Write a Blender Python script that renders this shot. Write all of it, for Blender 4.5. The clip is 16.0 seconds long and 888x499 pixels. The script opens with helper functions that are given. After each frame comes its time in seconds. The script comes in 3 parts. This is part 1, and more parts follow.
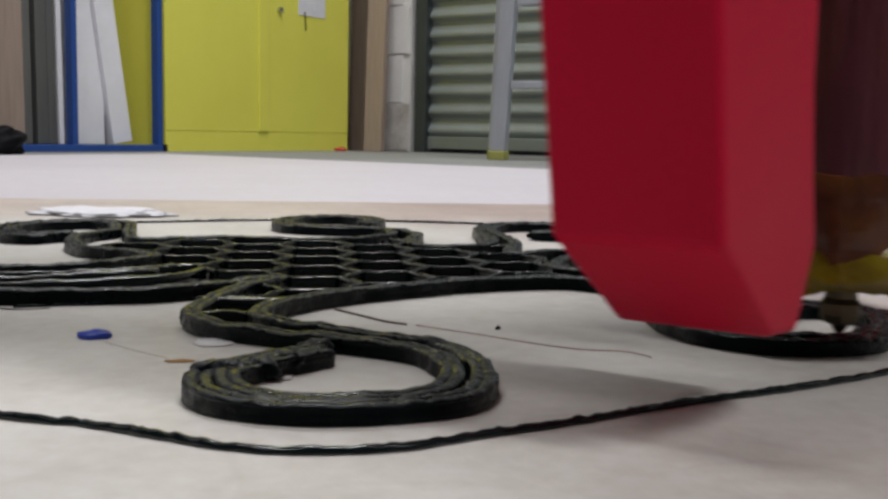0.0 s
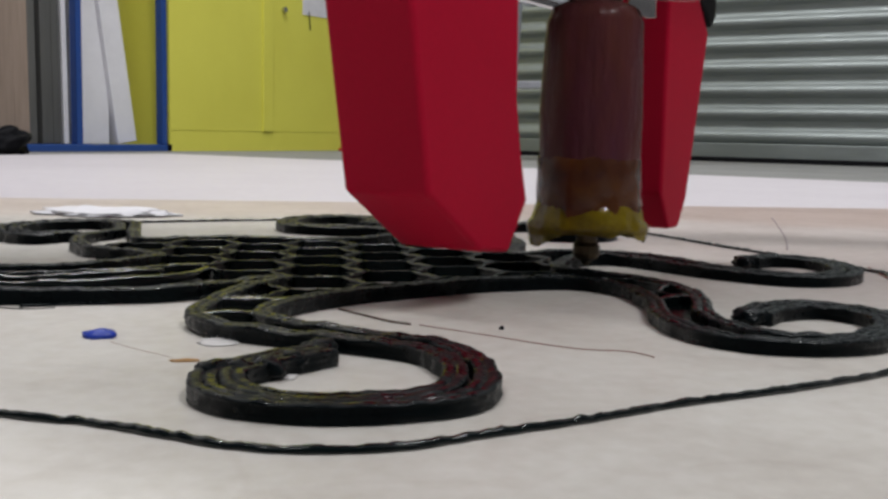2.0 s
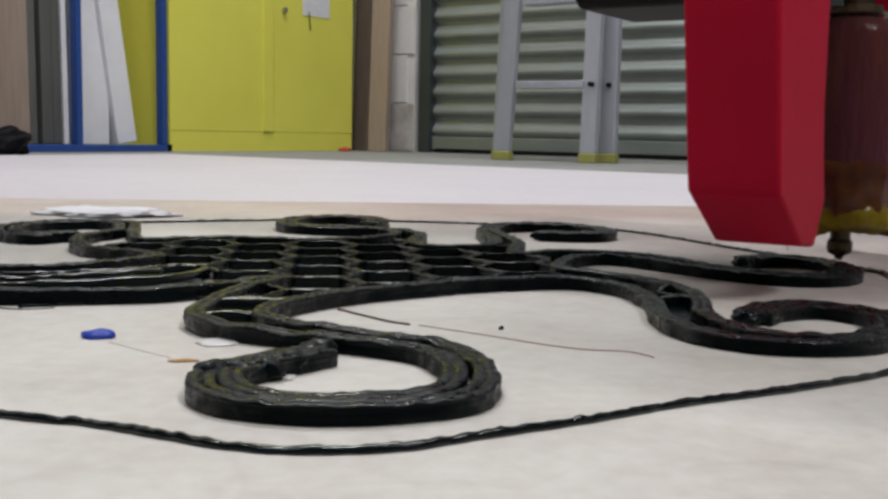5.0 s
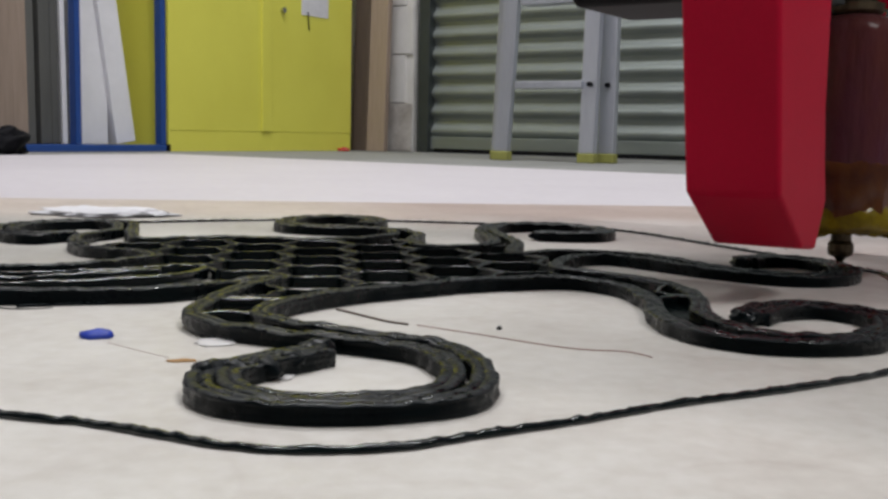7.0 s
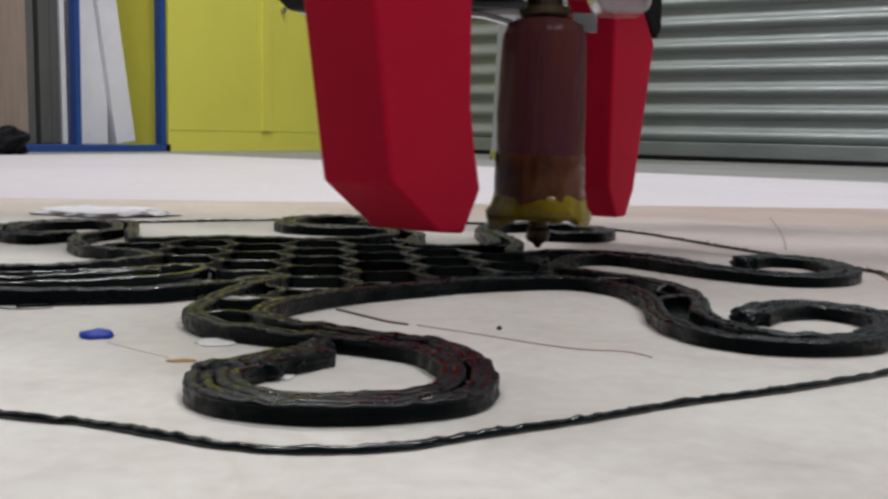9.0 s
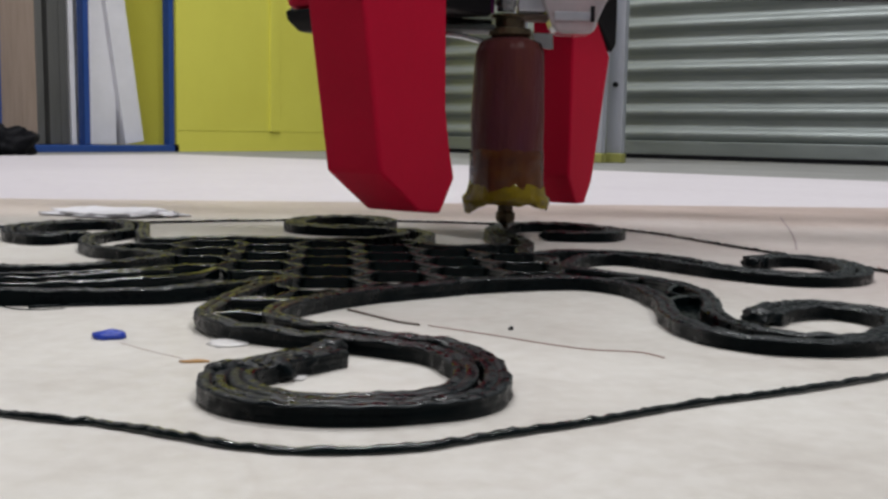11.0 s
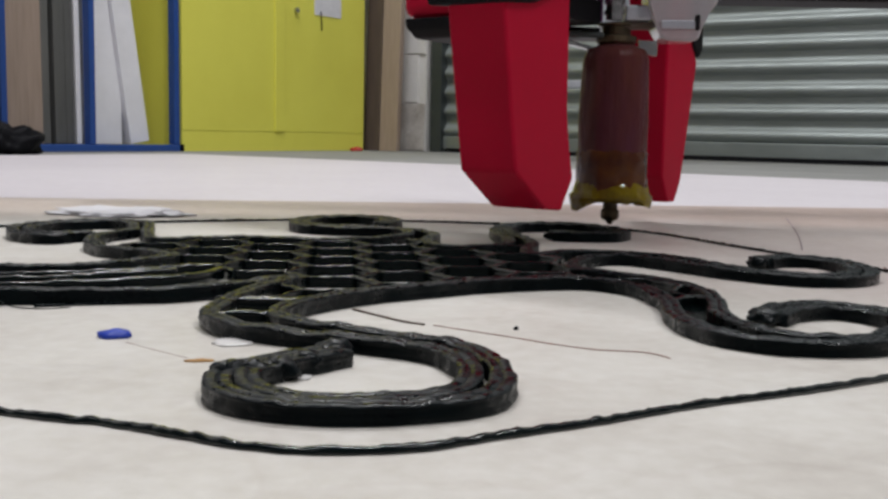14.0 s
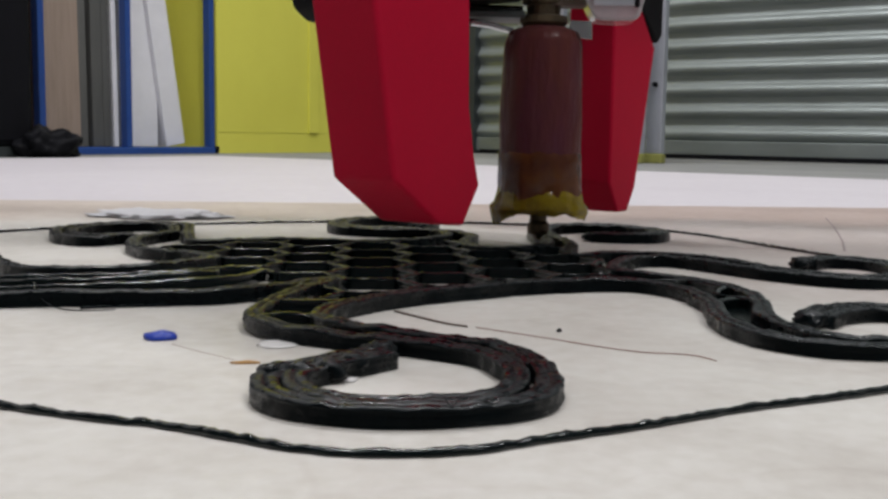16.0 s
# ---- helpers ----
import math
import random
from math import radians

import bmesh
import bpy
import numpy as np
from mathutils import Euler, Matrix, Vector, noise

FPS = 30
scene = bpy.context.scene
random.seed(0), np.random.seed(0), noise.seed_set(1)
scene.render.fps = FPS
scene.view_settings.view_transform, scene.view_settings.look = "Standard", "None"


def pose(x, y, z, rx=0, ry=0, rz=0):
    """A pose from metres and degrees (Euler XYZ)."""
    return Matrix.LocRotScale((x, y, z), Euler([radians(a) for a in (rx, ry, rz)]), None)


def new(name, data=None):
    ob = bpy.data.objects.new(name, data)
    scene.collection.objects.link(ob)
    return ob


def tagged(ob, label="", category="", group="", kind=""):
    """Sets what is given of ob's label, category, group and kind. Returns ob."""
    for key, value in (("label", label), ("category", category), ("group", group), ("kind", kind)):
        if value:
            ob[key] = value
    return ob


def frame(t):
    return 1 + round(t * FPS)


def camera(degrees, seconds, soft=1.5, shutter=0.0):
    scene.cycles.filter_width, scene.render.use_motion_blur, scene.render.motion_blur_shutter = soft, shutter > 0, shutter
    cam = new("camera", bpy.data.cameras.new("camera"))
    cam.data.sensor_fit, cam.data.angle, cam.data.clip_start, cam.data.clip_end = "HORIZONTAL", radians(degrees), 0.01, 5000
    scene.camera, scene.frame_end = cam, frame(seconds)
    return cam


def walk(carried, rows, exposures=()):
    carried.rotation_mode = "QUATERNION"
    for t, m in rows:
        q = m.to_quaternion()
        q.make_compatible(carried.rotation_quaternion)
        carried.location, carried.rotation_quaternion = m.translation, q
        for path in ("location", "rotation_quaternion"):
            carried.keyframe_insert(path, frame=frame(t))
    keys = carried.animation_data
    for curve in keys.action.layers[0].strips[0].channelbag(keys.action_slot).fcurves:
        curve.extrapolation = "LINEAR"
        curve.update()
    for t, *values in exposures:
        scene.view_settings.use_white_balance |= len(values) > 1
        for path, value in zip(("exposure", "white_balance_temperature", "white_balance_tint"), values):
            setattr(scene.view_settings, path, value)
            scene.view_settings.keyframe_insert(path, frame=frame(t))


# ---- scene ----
# Camera: seconds, place in metres, yaw, downward tilt and roll in degrees
CAMERA_ROWS = [
    (0.0, -0.0007, 0.0006, 0.0749, -0.17, 6.36, 1.15),
    (0.5, -0.0006, 0.0000, 0.0748, -0.60, 6.32, 1.30),
    (1.0, -0.0006, -0.0002, 0.0749, -0.83, 6.32, 1.30),
    (1.5, -0.0006, -0.0007, 0.0752, -0.46, 6.36, 1.27),
    (2.0, -0.0006, -0.0005, 0.0751, 0.05, 6.37, 1.17),
    (2.5, -0.0008, -0.0001, 0.0751, 0.34, 6.39, 1.19),
    (3.0, -0.0010, 0.0003, 0.0753, 0.33, 6.42, 1.22),
    (3.5, -0.0005, -0.0002, 0.0754, 0.36, 6.43, 1.18),
    (4.0, -0.0004, 0.0001, 0.0750, 0.23, 6.37, 1.13),
    (6.5, 0.0000, 0.0000, 0.0750, 0.00, 6.36, 1.17),
    (7.0, 0.0000, 0.0000, 0.0750, 0.00, 6.36, 1.17),
    (7.5, 0.0000, 0.0000, 0.0750, 0.00, 6.36, 1.17),
    (8.0, 0.0000, 0.0000, 0.0750, 0.00, 6.36, 1.17),
    (8.5, 0.0000, 0.0000, 0.0750, 0.00, 6.36, 1.17),
    (9.0, 0.0000, 0.0000, 0.0750, 0.00, 6.36, 1.17),
    (11.5, -0.0017, -0.0000, 0.0753, 0.56, 6.39, 1.08),
    (12.0, -0.0017, 0.0002, 0.0751, 0.68, 6.37, 1.11),
    (12.5, -0.0014, 0.0002, 0.0753, 0.77, 6.40, 1.06),
    (13.0, -0.0013, 0.0004, 0.0753, 0.80, 6.40, 1.08),
    (13.5, -0.0020, 0.0005, 0.0752, 0.68, 6.39, 1.08),
    (14.0, -0.0017, 0.0004, 0.0751, 0.68, 6.39, 1.12),
    (14.5, -0.0018, 0.0007, 0.0750, 0.65, 6.38, 1.12),
    (15.0, -0.0025, 0.0007, 0.0753, 0.85, 6.40, 1.20),
    (15.5, -0.0044, 0.0012, 0.0753, 1.58, 6.38, 1.03),
    (16.0, -0.0057, 0.0007, 0.0754, 2.47, 6.37, 0.83),
]
cam = camera(46.2, 16.0, soft=2.8, shutter=0.5)
walk(cam, [(t, pose(x, y, z, 90 - tilt, 0, yaw) @ pose(0, 0, 0, 0, 0, roll))
           for t, x, y, z, yaw, tilt, roll in CAMERA_ROWS])
scene.view_settings.exposure = 0.06

# ---- light: a closed hall with rows of ceiling lamps ----
TURN = -33.5                      # the hall and the printer stand at this angle
ROOM = pose(0, 0, 0, 0, 0, TURN)
CEILING = 4.2
FLOOR = -0.010


def place(s, w, z, rx=0, ry=0, rz=0):
    """A pose in the hall's own axes: s along the shutter, w towards it."""
    return ROOM @ pose(s, w, z, rx, ry, rz)


world = bpy.data.worlds.new("world")
scene.world = world
world.use_nodes = True
world.node_tree.nodes["Background"].inputs[0].default_value = (0.8, 0.9, 1, 1)
world.node_tree.nodes["Background"].inputs[1].default_value = 0.05
LAMPS = [(-1.9, 2.0, 77), (-0.1, 2.0, 43), (-0.7, -1.0, 51), (2.6, 0.0, 104)]
for ls, lw, watts in LAMPS:
    lamp = bpy.data.lights.new("ceiling_lamp", "AREA")
    lamp.shape, lamp.size, lamp.size_y = "RECTANGLE", 1.6, 0.30
    lamp.energy, lamp.color = watts, (0.975, 0.975, 1.0)
    new("ceiling_lamp", lamp).matrix_world = place(ls, lw, CEILING - 0.13)


# ---- materials ----
def mat(name, col, rough=0.5, metal=0.0, col2=None, scale=20.0, amount=0.5, bump=0.0, bump_scale=200.0,
        stretch=(1, 1, 1), per_object=0.0, detail=6, spec=0.5, coat=0.0, rough2=None, trans=0.0):
    m = bpy.data.materials.new(name)
    m.use_nodes = True
    nt = m.node_tree
    n, l = nt.nodes, nt.links
    b = n["Principled BSDF"]
    b.inputs["Roughness"].default_value = rough
    b.inputs["Metallic"].default_value = metal
    b.inputs["Specular IOR Level"].default_value = spec
    b.inputs["Coat Weight"].default_value = coat
    b.inputs["Coat Roughness"].default_value = 0.08
    b.inputs["Transmission Weight"].default_value = trans
    co = n.new("ShaderNodeTexCoord")
    mp = n.new("ShaderNodeMapping")
    mp.inputs["Scale"].default_value = stretch
    l.new(co.outputs["Object"], mp.inputs[0])
    tex = n.new("ShaderNodeTexNoise")
    tex.inputs["Scale"].default_value = scale
    tex.inputs["Detail"].default_value = detail
    tex.inputs["Roughness"].default_value = 0.6
    l.new(mp.outputs[0], tex.inputs["Vector"])
    fine = n.new("ShaderNodeTexNoise")
    fine.inputs["Scale"].default_value = bump_scale
    fine.inputs["Detail"].default_value = 4
    l.new(mp.outputs[0], fine.inputs["Vector"])
    ramp = n.new("ShaderNodeMapRange")
    ramp.inputs[1].default_value, ramp.inputs[2].default_value = 0.5 - 0.25, 0.5 + 0.25
    l.new(tex.outputs["Fac"], ramp.inputs[0])
    mix = n.new("ShaderNodeMix")
    mix.data_type = "RGBA"
    c2 = col2 or tuple(c * (1 - 0.35 * amount) for c in col)
    mix.inputs[6].default_value, mix.inputs[7].default_value = (*col, 1), (*c2, 1)
    l.new(ramp.outputs[0], mix.inputs[0])
    out = mix.outputs[2]
    # fine grain on top of the large variation
    grain = n.new("ShaderNodeMix")
    grain.data_type, grain.blend_type = "RGBA", "OVERLAY"
    grain.inputs[0].default_value = 0.25 * amount
    l.new(out, grain.inputs[6])
    l.new(fine.outputs["Fac"], grain.inputs[7])
    out = grain.outputs[2]
    if per_object:
        info = n.new("ShaderNodeObjectInfo")
        hsv = n.new("ShaderNodeHueSaturation")
        mr = n.new("ShaderNodeMapRange")
        mr.inputs[3].default_value, mr.inputs[4].default_value = 1 - per_object, 1 + per_object
        l.new(info.outputs["Random"], mr.inputs[0])
        l.new(mr.outputs[0], hsv.inputs["Value"])
        l.new(out, hsv.inputs["Color"])
        out = hsv.outputs[0]
    l.new(out, b.inputs["Base Color"])
    if rough2 is not None:
        rr = n.new("ShaderNodeMapRange")
        rr.inputs[1].default_value, rr.inputs[2].default_value = 0.35, 0.65
        rr.inputs[3].default_value, rr.inputs[4].default_value = rough, rough2
        l.new(fine.outputs["Fac"], rr.inputs[0])
        l.new(rr.outputs[0], b.inputs["Roughness"])
    if bump:
        bp = n.new("ShaderNodeBump")
        bp.inputs["Strength"].default_value = 1.0
        bp.inputs["Distance"].default_value = bump
        l.new(fine.outputs["Fac"], bp.inputs["Height"])
        l.new(bp.outputs[0], b.inputs["Normal"])
    return m


M_FLOOR = mat("grey_concrete", (0.30, 0.30, 0.29), 0.7, col2=(0.21, 0.21, 0.20), scale=3, bump=0.001, bump_scale=80)
M_BED = mat("white_board", (0.655, 0.62, 0.645), 0.55, col2=(0.58, 0.54, 0.57), scale=2.5, bump=0.0003, bump_scale=60)
M_SHEET = mat("cream_build_sheet", (0.66, 0.64, 0.595), 0.5, col2=(0.50, 0.465, 0.42), scale=11, amount=0.8, bump=0.0004, bump_scale=130)
M_PLASTIC = mat("glossy_black_plastic", (0.0020, 0.0034, 0.0045), 0.12, col2=(0.004, 0.007, 0.008), scale=60, bump=0.00055,
                bump_scale=240, rough2=0.62, spec=0.22)
M_GLOSS = mat("wet_black_plastic", (0.003, 0.005, 0.006), 0.10, col2=(0.004, 0.008, 0.008), scale=60, bump=0.00022,
              bump_scale=260, rough2=0.20, spec=0.5)
M_RED = mat("red_printed_plastic", (0.49, 0.006, 0.034), 0.5, col2=(0.44, 0.005, 0.029), scale=8, amount=0.3, bump=0.00006,
            bump_scale=500, spec=0.08)
M_BARREL = mat("taped_brown_barrel", (0.105, 0.034, 0.020), 0.3, col2=(0.078, 0.022, 0.042), scale=26, bump=0.0022, bump_scale=85, spec=0.07, coat=0.06, stretch=(1.6, 1.6, 0.45))
M_TAPE = mat("amber_film_tape", (0.40, 0.30, 0.013), 0.12, col2=(0.11, 0.055, 0.012), scale=48, bump=0.0015, bump_scale=110, spec=0.4, coat=0.5)
M_FILM = mat("brown_film_tape", (0.20, 0.070, 0.016), 0.16, col2=(0.085, 0.028, 0.026), scale=44, bump=0.0012, bump_scale=100, spec=0.3, coat=0.3)
M_BRASS = mat("sooty_brass", (0.16, 0.12, 0.07), 0.45, 0.8, col2=(0.05, 0.04, 0.03), scale=120)
M_BLACK = mat("black_plastic", (0.008, 0.008, 0.010), 0.6, scale=30, spec=0.10)
M_STEEL = mat("bright_steel", (0.62, 0.62, 0.62), 0.25, 1.0, scale=40)
M_CLEAR = mat("milky_plastic", (0.80, 0.77, 0.80), 0.16, scale=30, trans=0.55, coat=0.6)
M_YELLOW = mat("yellow_painted_steel", (0.80, 0.77, 0.120), 0.42, col2=(0.74, 0.70, 0.10), scale=4, amount=0.4)
M_BLUE = mat("blue_painted_steel", (0.020, 0.075, 0.30), 0.4, scale=12)
M_ALU = mat("ladder_aluminium", (0.62, 0.64, 0.70), 0.38, 0.7, scale=20, stretch=(1, 1, 0.1))
M_GALV = mat("galvanised_slat", (0.31, 0.34, 0.335), 0.40, 0.55, col2=(0.23, 0.255, 0.245), scale=9, stretch=(0.25, 1, 1), per_object=0.06,
             rough2=0.6, bump_scale=40)
M_DARK = mat("dark_steel", (0.06, 0.07, 0.07), 0.5, 0.3, scale=15)
M_WALL = mat("white_painted_block", (0.76, 0.74, 0.72), 0.8, col2=(0.68, 0.66, 0.63), scale=7, bump=0.0008, bump_scale=90)
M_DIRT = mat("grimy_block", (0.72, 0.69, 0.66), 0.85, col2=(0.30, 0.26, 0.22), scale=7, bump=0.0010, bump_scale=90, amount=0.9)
M_ROOF = mat("dark_roof", (0.09, 0.09, 0.095), 0.8, scale=5)
M_WOOD = mat("brown_board", (0.38, 0.29, 0.23), 0.6, col2=(0.29, 0.22, 0.17), scale=14, stretch=(6, 6, 0.5), per_object=0.12)
M_WOODD = mat("dark_brown_board", (0.13, 0.095, 0.07), 0.6, col2=(0.09, 0.065, 0.05), scale=14, stretch=(6, 6, 0.5))
M_GREYB = mat("grey_board", (0.13, 0.13, 0.12), 0.6, col2=(0.09, 0.09, 0.085), scale=10, stretch=(4, 4, 0.5), per_object=0.2)
M_WHITEB = mat("white_board_sheet", (0.86, 0.85, 0.87), 0.45, scale=6, per_object=0.05)
M_PAPER = mat("white_paper", (0.80, 0.79, 0.82), 0.7, scale=30)
M_FLAP = mat("milky_film", (0.80, 0.78, 0.76), 0.30, scale=40)
M_BLUEP = mat("blue_plastic_scrap", (0.015, 0.05, 0.42), 0.4, scale=60)
M_LINE = mat("pencil_line", (0.10, 0.07, 0.05), 0.8, scale=60)
M_HAIR = mat("grey_hair", (0.42, 0.35, 0.36), 0.8, scale=60)
M_RUST = mat("rust_red_plastic", (0.22, 0.08, 0.05), 0.6, scale=60)
M_AMBER = mat("amber_scrap", (0.45, 0.24, 0.07), 0.4, scale=60)
M_YFOOT = mat("yellow_rubber", (0.34, 0.34, 0.09), 0.6, scale=40)
M_PURPLE = mat("purple_anodised", (0.16, 0.02, 0.14), 0.35, 0.6, scale=20)
M_REDS = mat("red_scrap", (0.5, 0.03, 0.02), 0.5, scale=40)


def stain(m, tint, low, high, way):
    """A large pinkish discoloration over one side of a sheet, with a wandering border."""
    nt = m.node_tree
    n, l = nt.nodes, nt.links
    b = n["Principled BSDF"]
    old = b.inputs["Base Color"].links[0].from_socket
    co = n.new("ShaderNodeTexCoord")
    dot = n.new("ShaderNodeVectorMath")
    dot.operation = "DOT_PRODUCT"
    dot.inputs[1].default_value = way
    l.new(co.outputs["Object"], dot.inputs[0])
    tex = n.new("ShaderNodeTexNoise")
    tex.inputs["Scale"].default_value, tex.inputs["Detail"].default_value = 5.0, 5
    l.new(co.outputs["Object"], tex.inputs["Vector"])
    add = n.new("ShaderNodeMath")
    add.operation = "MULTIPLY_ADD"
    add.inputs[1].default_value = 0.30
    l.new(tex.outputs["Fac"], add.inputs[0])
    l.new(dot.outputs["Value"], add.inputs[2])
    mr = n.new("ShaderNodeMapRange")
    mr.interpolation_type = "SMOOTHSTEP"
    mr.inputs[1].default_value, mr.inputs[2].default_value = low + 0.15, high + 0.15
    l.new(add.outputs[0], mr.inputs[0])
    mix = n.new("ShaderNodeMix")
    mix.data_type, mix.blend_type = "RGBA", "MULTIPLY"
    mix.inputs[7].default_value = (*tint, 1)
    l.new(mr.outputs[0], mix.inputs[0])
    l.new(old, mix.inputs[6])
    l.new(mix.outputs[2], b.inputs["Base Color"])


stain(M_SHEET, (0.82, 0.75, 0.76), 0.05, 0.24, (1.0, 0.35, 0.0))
stain(M_SHEET, (0.90, 0.81, 0.77), 0.26, 0.40, (0.0, 1.0, 0.0))


def wrinkle(m, scale, high, crease_shade=0.0):
    """Shallow waves in a thin sheet that does not lie quite flat; shade of fine creases goes into its colour."""
    nt = m.node_tree
    n, l = nt.nodes, nt.links
    b = n["Principled BSDF"]
    co = n.new("ShaderNodeTexCoord")
    tex = n.new("ShaderNodeTexNoise")
    tex.inputs["Scale"].default_value, tex.inputs["Detail"].default_value = scale, 2.5
    tex.inputs["Distortion"].default_value = 0.8
    l.new(co.outputs["Object"], tex.inputs["Vector"])
    bp = n.new("ShaderNodeBump")
    bp.inputs["Strength"].default_value, bp.inputs["Distance"].default_value = 1.0, high
    l.new(tex.outputs["Fac"], bp.inputs["Height"])
    l.new(b.inputs["Normal"].links[0].from_socket, bp.inputs["Normal"])
    l.new(bp.outputs[0], b.inputs["Normal"])
    if crease_shade:
        # Crease shade is painted as thin dark lines in the colour, without relief
        warp = n.new("ShaderNodeVectorMath")
        warp.operation = "MULTIPLY_ADD"
        warp.inputs[1].default_value = (0.10, 0.10, 0.0)
        l.new(tex.outputs["Color"], warp.inputs[0])
        l.new(co.outputs["Object"], warp.inputs[2])
        vor = n.new("ShaderNodeTexVoronoi")
        vor.feature = "DISTANCE_TO_EDGE"
        vor.inputs["Scale"].default_value = 4.3
        l.new(warp.outputs[0], vor.inputs["Vector"])
        mr = n.new("ShaderNodeMapRange")
        mr.inputs[1].default_value, mr.inputs[2].default_value = 0.0, 0.012
        mr.inputs[3].default_value, mr.inputs[4].default_value = crease_shade, 0.0
        l.new(vor.outputs["Distance"], mr.inputs[0])
        mix = n.new("ShaderNodeMix")
        mix.data_type, mix.blend_type = "RGBA", "MULTIPLY"
        mix.inputs[7].default_value = (0.62, 0.52, 0.50, 1)
        l.new(mr.outputs[0], mix.inputs[0])
        l.new(b.inputs["Base Color"].links[0].from_socket, mix.inputs[6])
        l.new(mix.outputs[2], b.inputs["Base Color"])


wrinkle(M_SHEET, 11.0, 0.006, 0.10)



def gloss_by_angle(m, low, high):
    """A skin that is shinier towards slanting light than head on."""
    nt = m.node_tree
    n, l = nt.nodes, nt.links
    lw = n.new("ShaderNodeLayerWeight")
    lw.inputs["Blend"].default_value = 0.5
    mr = n.new("ShaderNodeMapRange")
    mr.inputs[1].default_value, mr.inputs[2].default_value = 0.12, 0.42
    mr.inputs[3].default_value, mr.inputs[4].default_value = low, high
    l.new(lw.outputs["Facing"], mr.inputs[0])
    l.new(mr.outputs[0], n["Principled BSDF"].inputs["Specular IOR Level"])


gloss_by_angle(M_GLOSS, 0.08, 0.68)
gloss_by_angle(M_PLASTIC, 0.05, 0.34)

# ---- mesh helpers ----
def obj(name, bm, material, smooth=False):
    bmesh.ops.recalc_face_normals(bm, faces=bm.faces)
    me = bpy.data.meshes.new(name)
    bm.to_mesh(me)
    bm.free()
    me.materials.append(material)
    if smooth:
        me.polygons.foreach_set("use_smooth", [True] * len(me.polygons))
    return new(name, me)


def part(name, bm, material, parent, label="", smooth=False):
    ob = obj(name, bm, material, smooth)
    ob.parent = parent
    if label:
        tagged(ob, label)
    return ob


def thing(name, m, label, category, group="", kind=""):
    ob = new(name)
    ob.matrix_world = m
    ob.empty_display_size = 0.05
    return tagged(ob, label, category, group, kind)


def box(x0, x1, y0, y1, z0, z1, bevel=0.0, bm=None):
    bm = bm or bmesh.new()
    r = bmesh.ops.create_cube(bm, size=1)
    for v in r["verts"]:
        v.co = Vector(((x0 + x1) / 2 + v.co.x * (x1 - x0), (y0 + y1) / 2 + v.co.y * (y1 - y0), (z0 + z1) / 2 + v.co.z * (z1 - z0)))
    if bevel:
        es = list({e for v in r["verts"] for e in v.link_edges})
        bmesh.ops.bevel(bm, geom=es, offset=bevel, segments=2, affect="EDGES", profile=0.5)
    return bm


def rod(p, q, r, n=12, r2=None, bm=None):
    bm = bm or bmesh.new()
    p, q = Vector(p), Vector(q)
    c = bmesh.ops.create_cone(bm, cap_ends=True, segments=n, radius1=r, radius2=r if r2 is None else r2, depth=(q - p).length)
    turn = (q - p).to_track_quat("Z", "Y").to_matrix().to_4x4()
    bmesh.ops.transform(bm, matrix=Matrix.Translation((p + q) / 2) @ turn, verts=c["verts"])
    return bm


def extrude_profile(profile, x0, x1, bevel=0.0):
    """A solid with the (y, z) outline between x0 and x1."""
    bm = bmesh.new()
    a = [bm.verts.new((x0, y, z)) for y, z in profile]
    b = [bm.verts.new((x1, y, z)) for y, z in profile]
    bm.faces.new(a)
    bm.faces.new(b[::-1])
    for i in range(len(a)):
        j = (i + 1) % len(a)
        bm.faces.new((a[i], b[i], b[j], a[j]))
    if bevel:
        bmesh.ops.bevel(bm, geom=bm.edges[:], offset=bevel, segments=3, affect="EDGES", profile=0.5)
    return bm


def lathe(profile, n=32, wobble=0.0, seed=0.0):
    """A turned solid from (radius, z) pairs, with uneven radius by wobble."""
    bm = bmesh.new()
    rings = []
    for r, z in profile:
        ring = []
        for i in range(n):
            a = 2 * math.pi * i / n
            k = r * (1 + wobble * noise.noise(Vector((3 * math.cos(a) + seed, 3 * math.sin(a), 60 * z))))
            ring.append(bm.verts.new((k * math.cos(a), k * math.sin(a), z)))
        rings.append(ring)
    for a, b in zip(rings, rings[1:]):
        for i in range(n):
            bm.faces.new((a[i], a[(i + 1) % n], b[(i + 1) % n], b[i]))
    bm.faces.new(rings[0][::-1])
    bm.faces.new(rings[-1])
    return bm


def smooth_path(points, step):
    """A Catmull-Rom curve through the points, at even steps."""
    pts = [Vector((*p, 0)) if len(p) == 2 else Vector(p) for p in points]
    pts = [pts[0] * 2 - pts[1], *pts, pts[-1] * 2 - pts[-2]]
    dense = []
    for p0, p1, p2, p3 in zip(pts, pts[1:], pts[2:], pts[3:]):
        for i in range(24):
            t = i / 24
            dense.append(0.5 * ((2 * p1) + (p2 - p0) * t + (2 * p0 - 5 * p1 + 4 * p2 - p3) * t * t + (3 * p1 - p0 - 3 * p2 + p3) * t ** 3))
    dense.append(pts[-2])
    out, left = [dense[0]], step
    for a, b in zip(dense, dense[1:]):
        d = (b - a).length
        while d > left:
            a = a + (b - a) * (left / d)
            out.append(a.copy())
            d -= left
            left = step
        left -= d
    return out


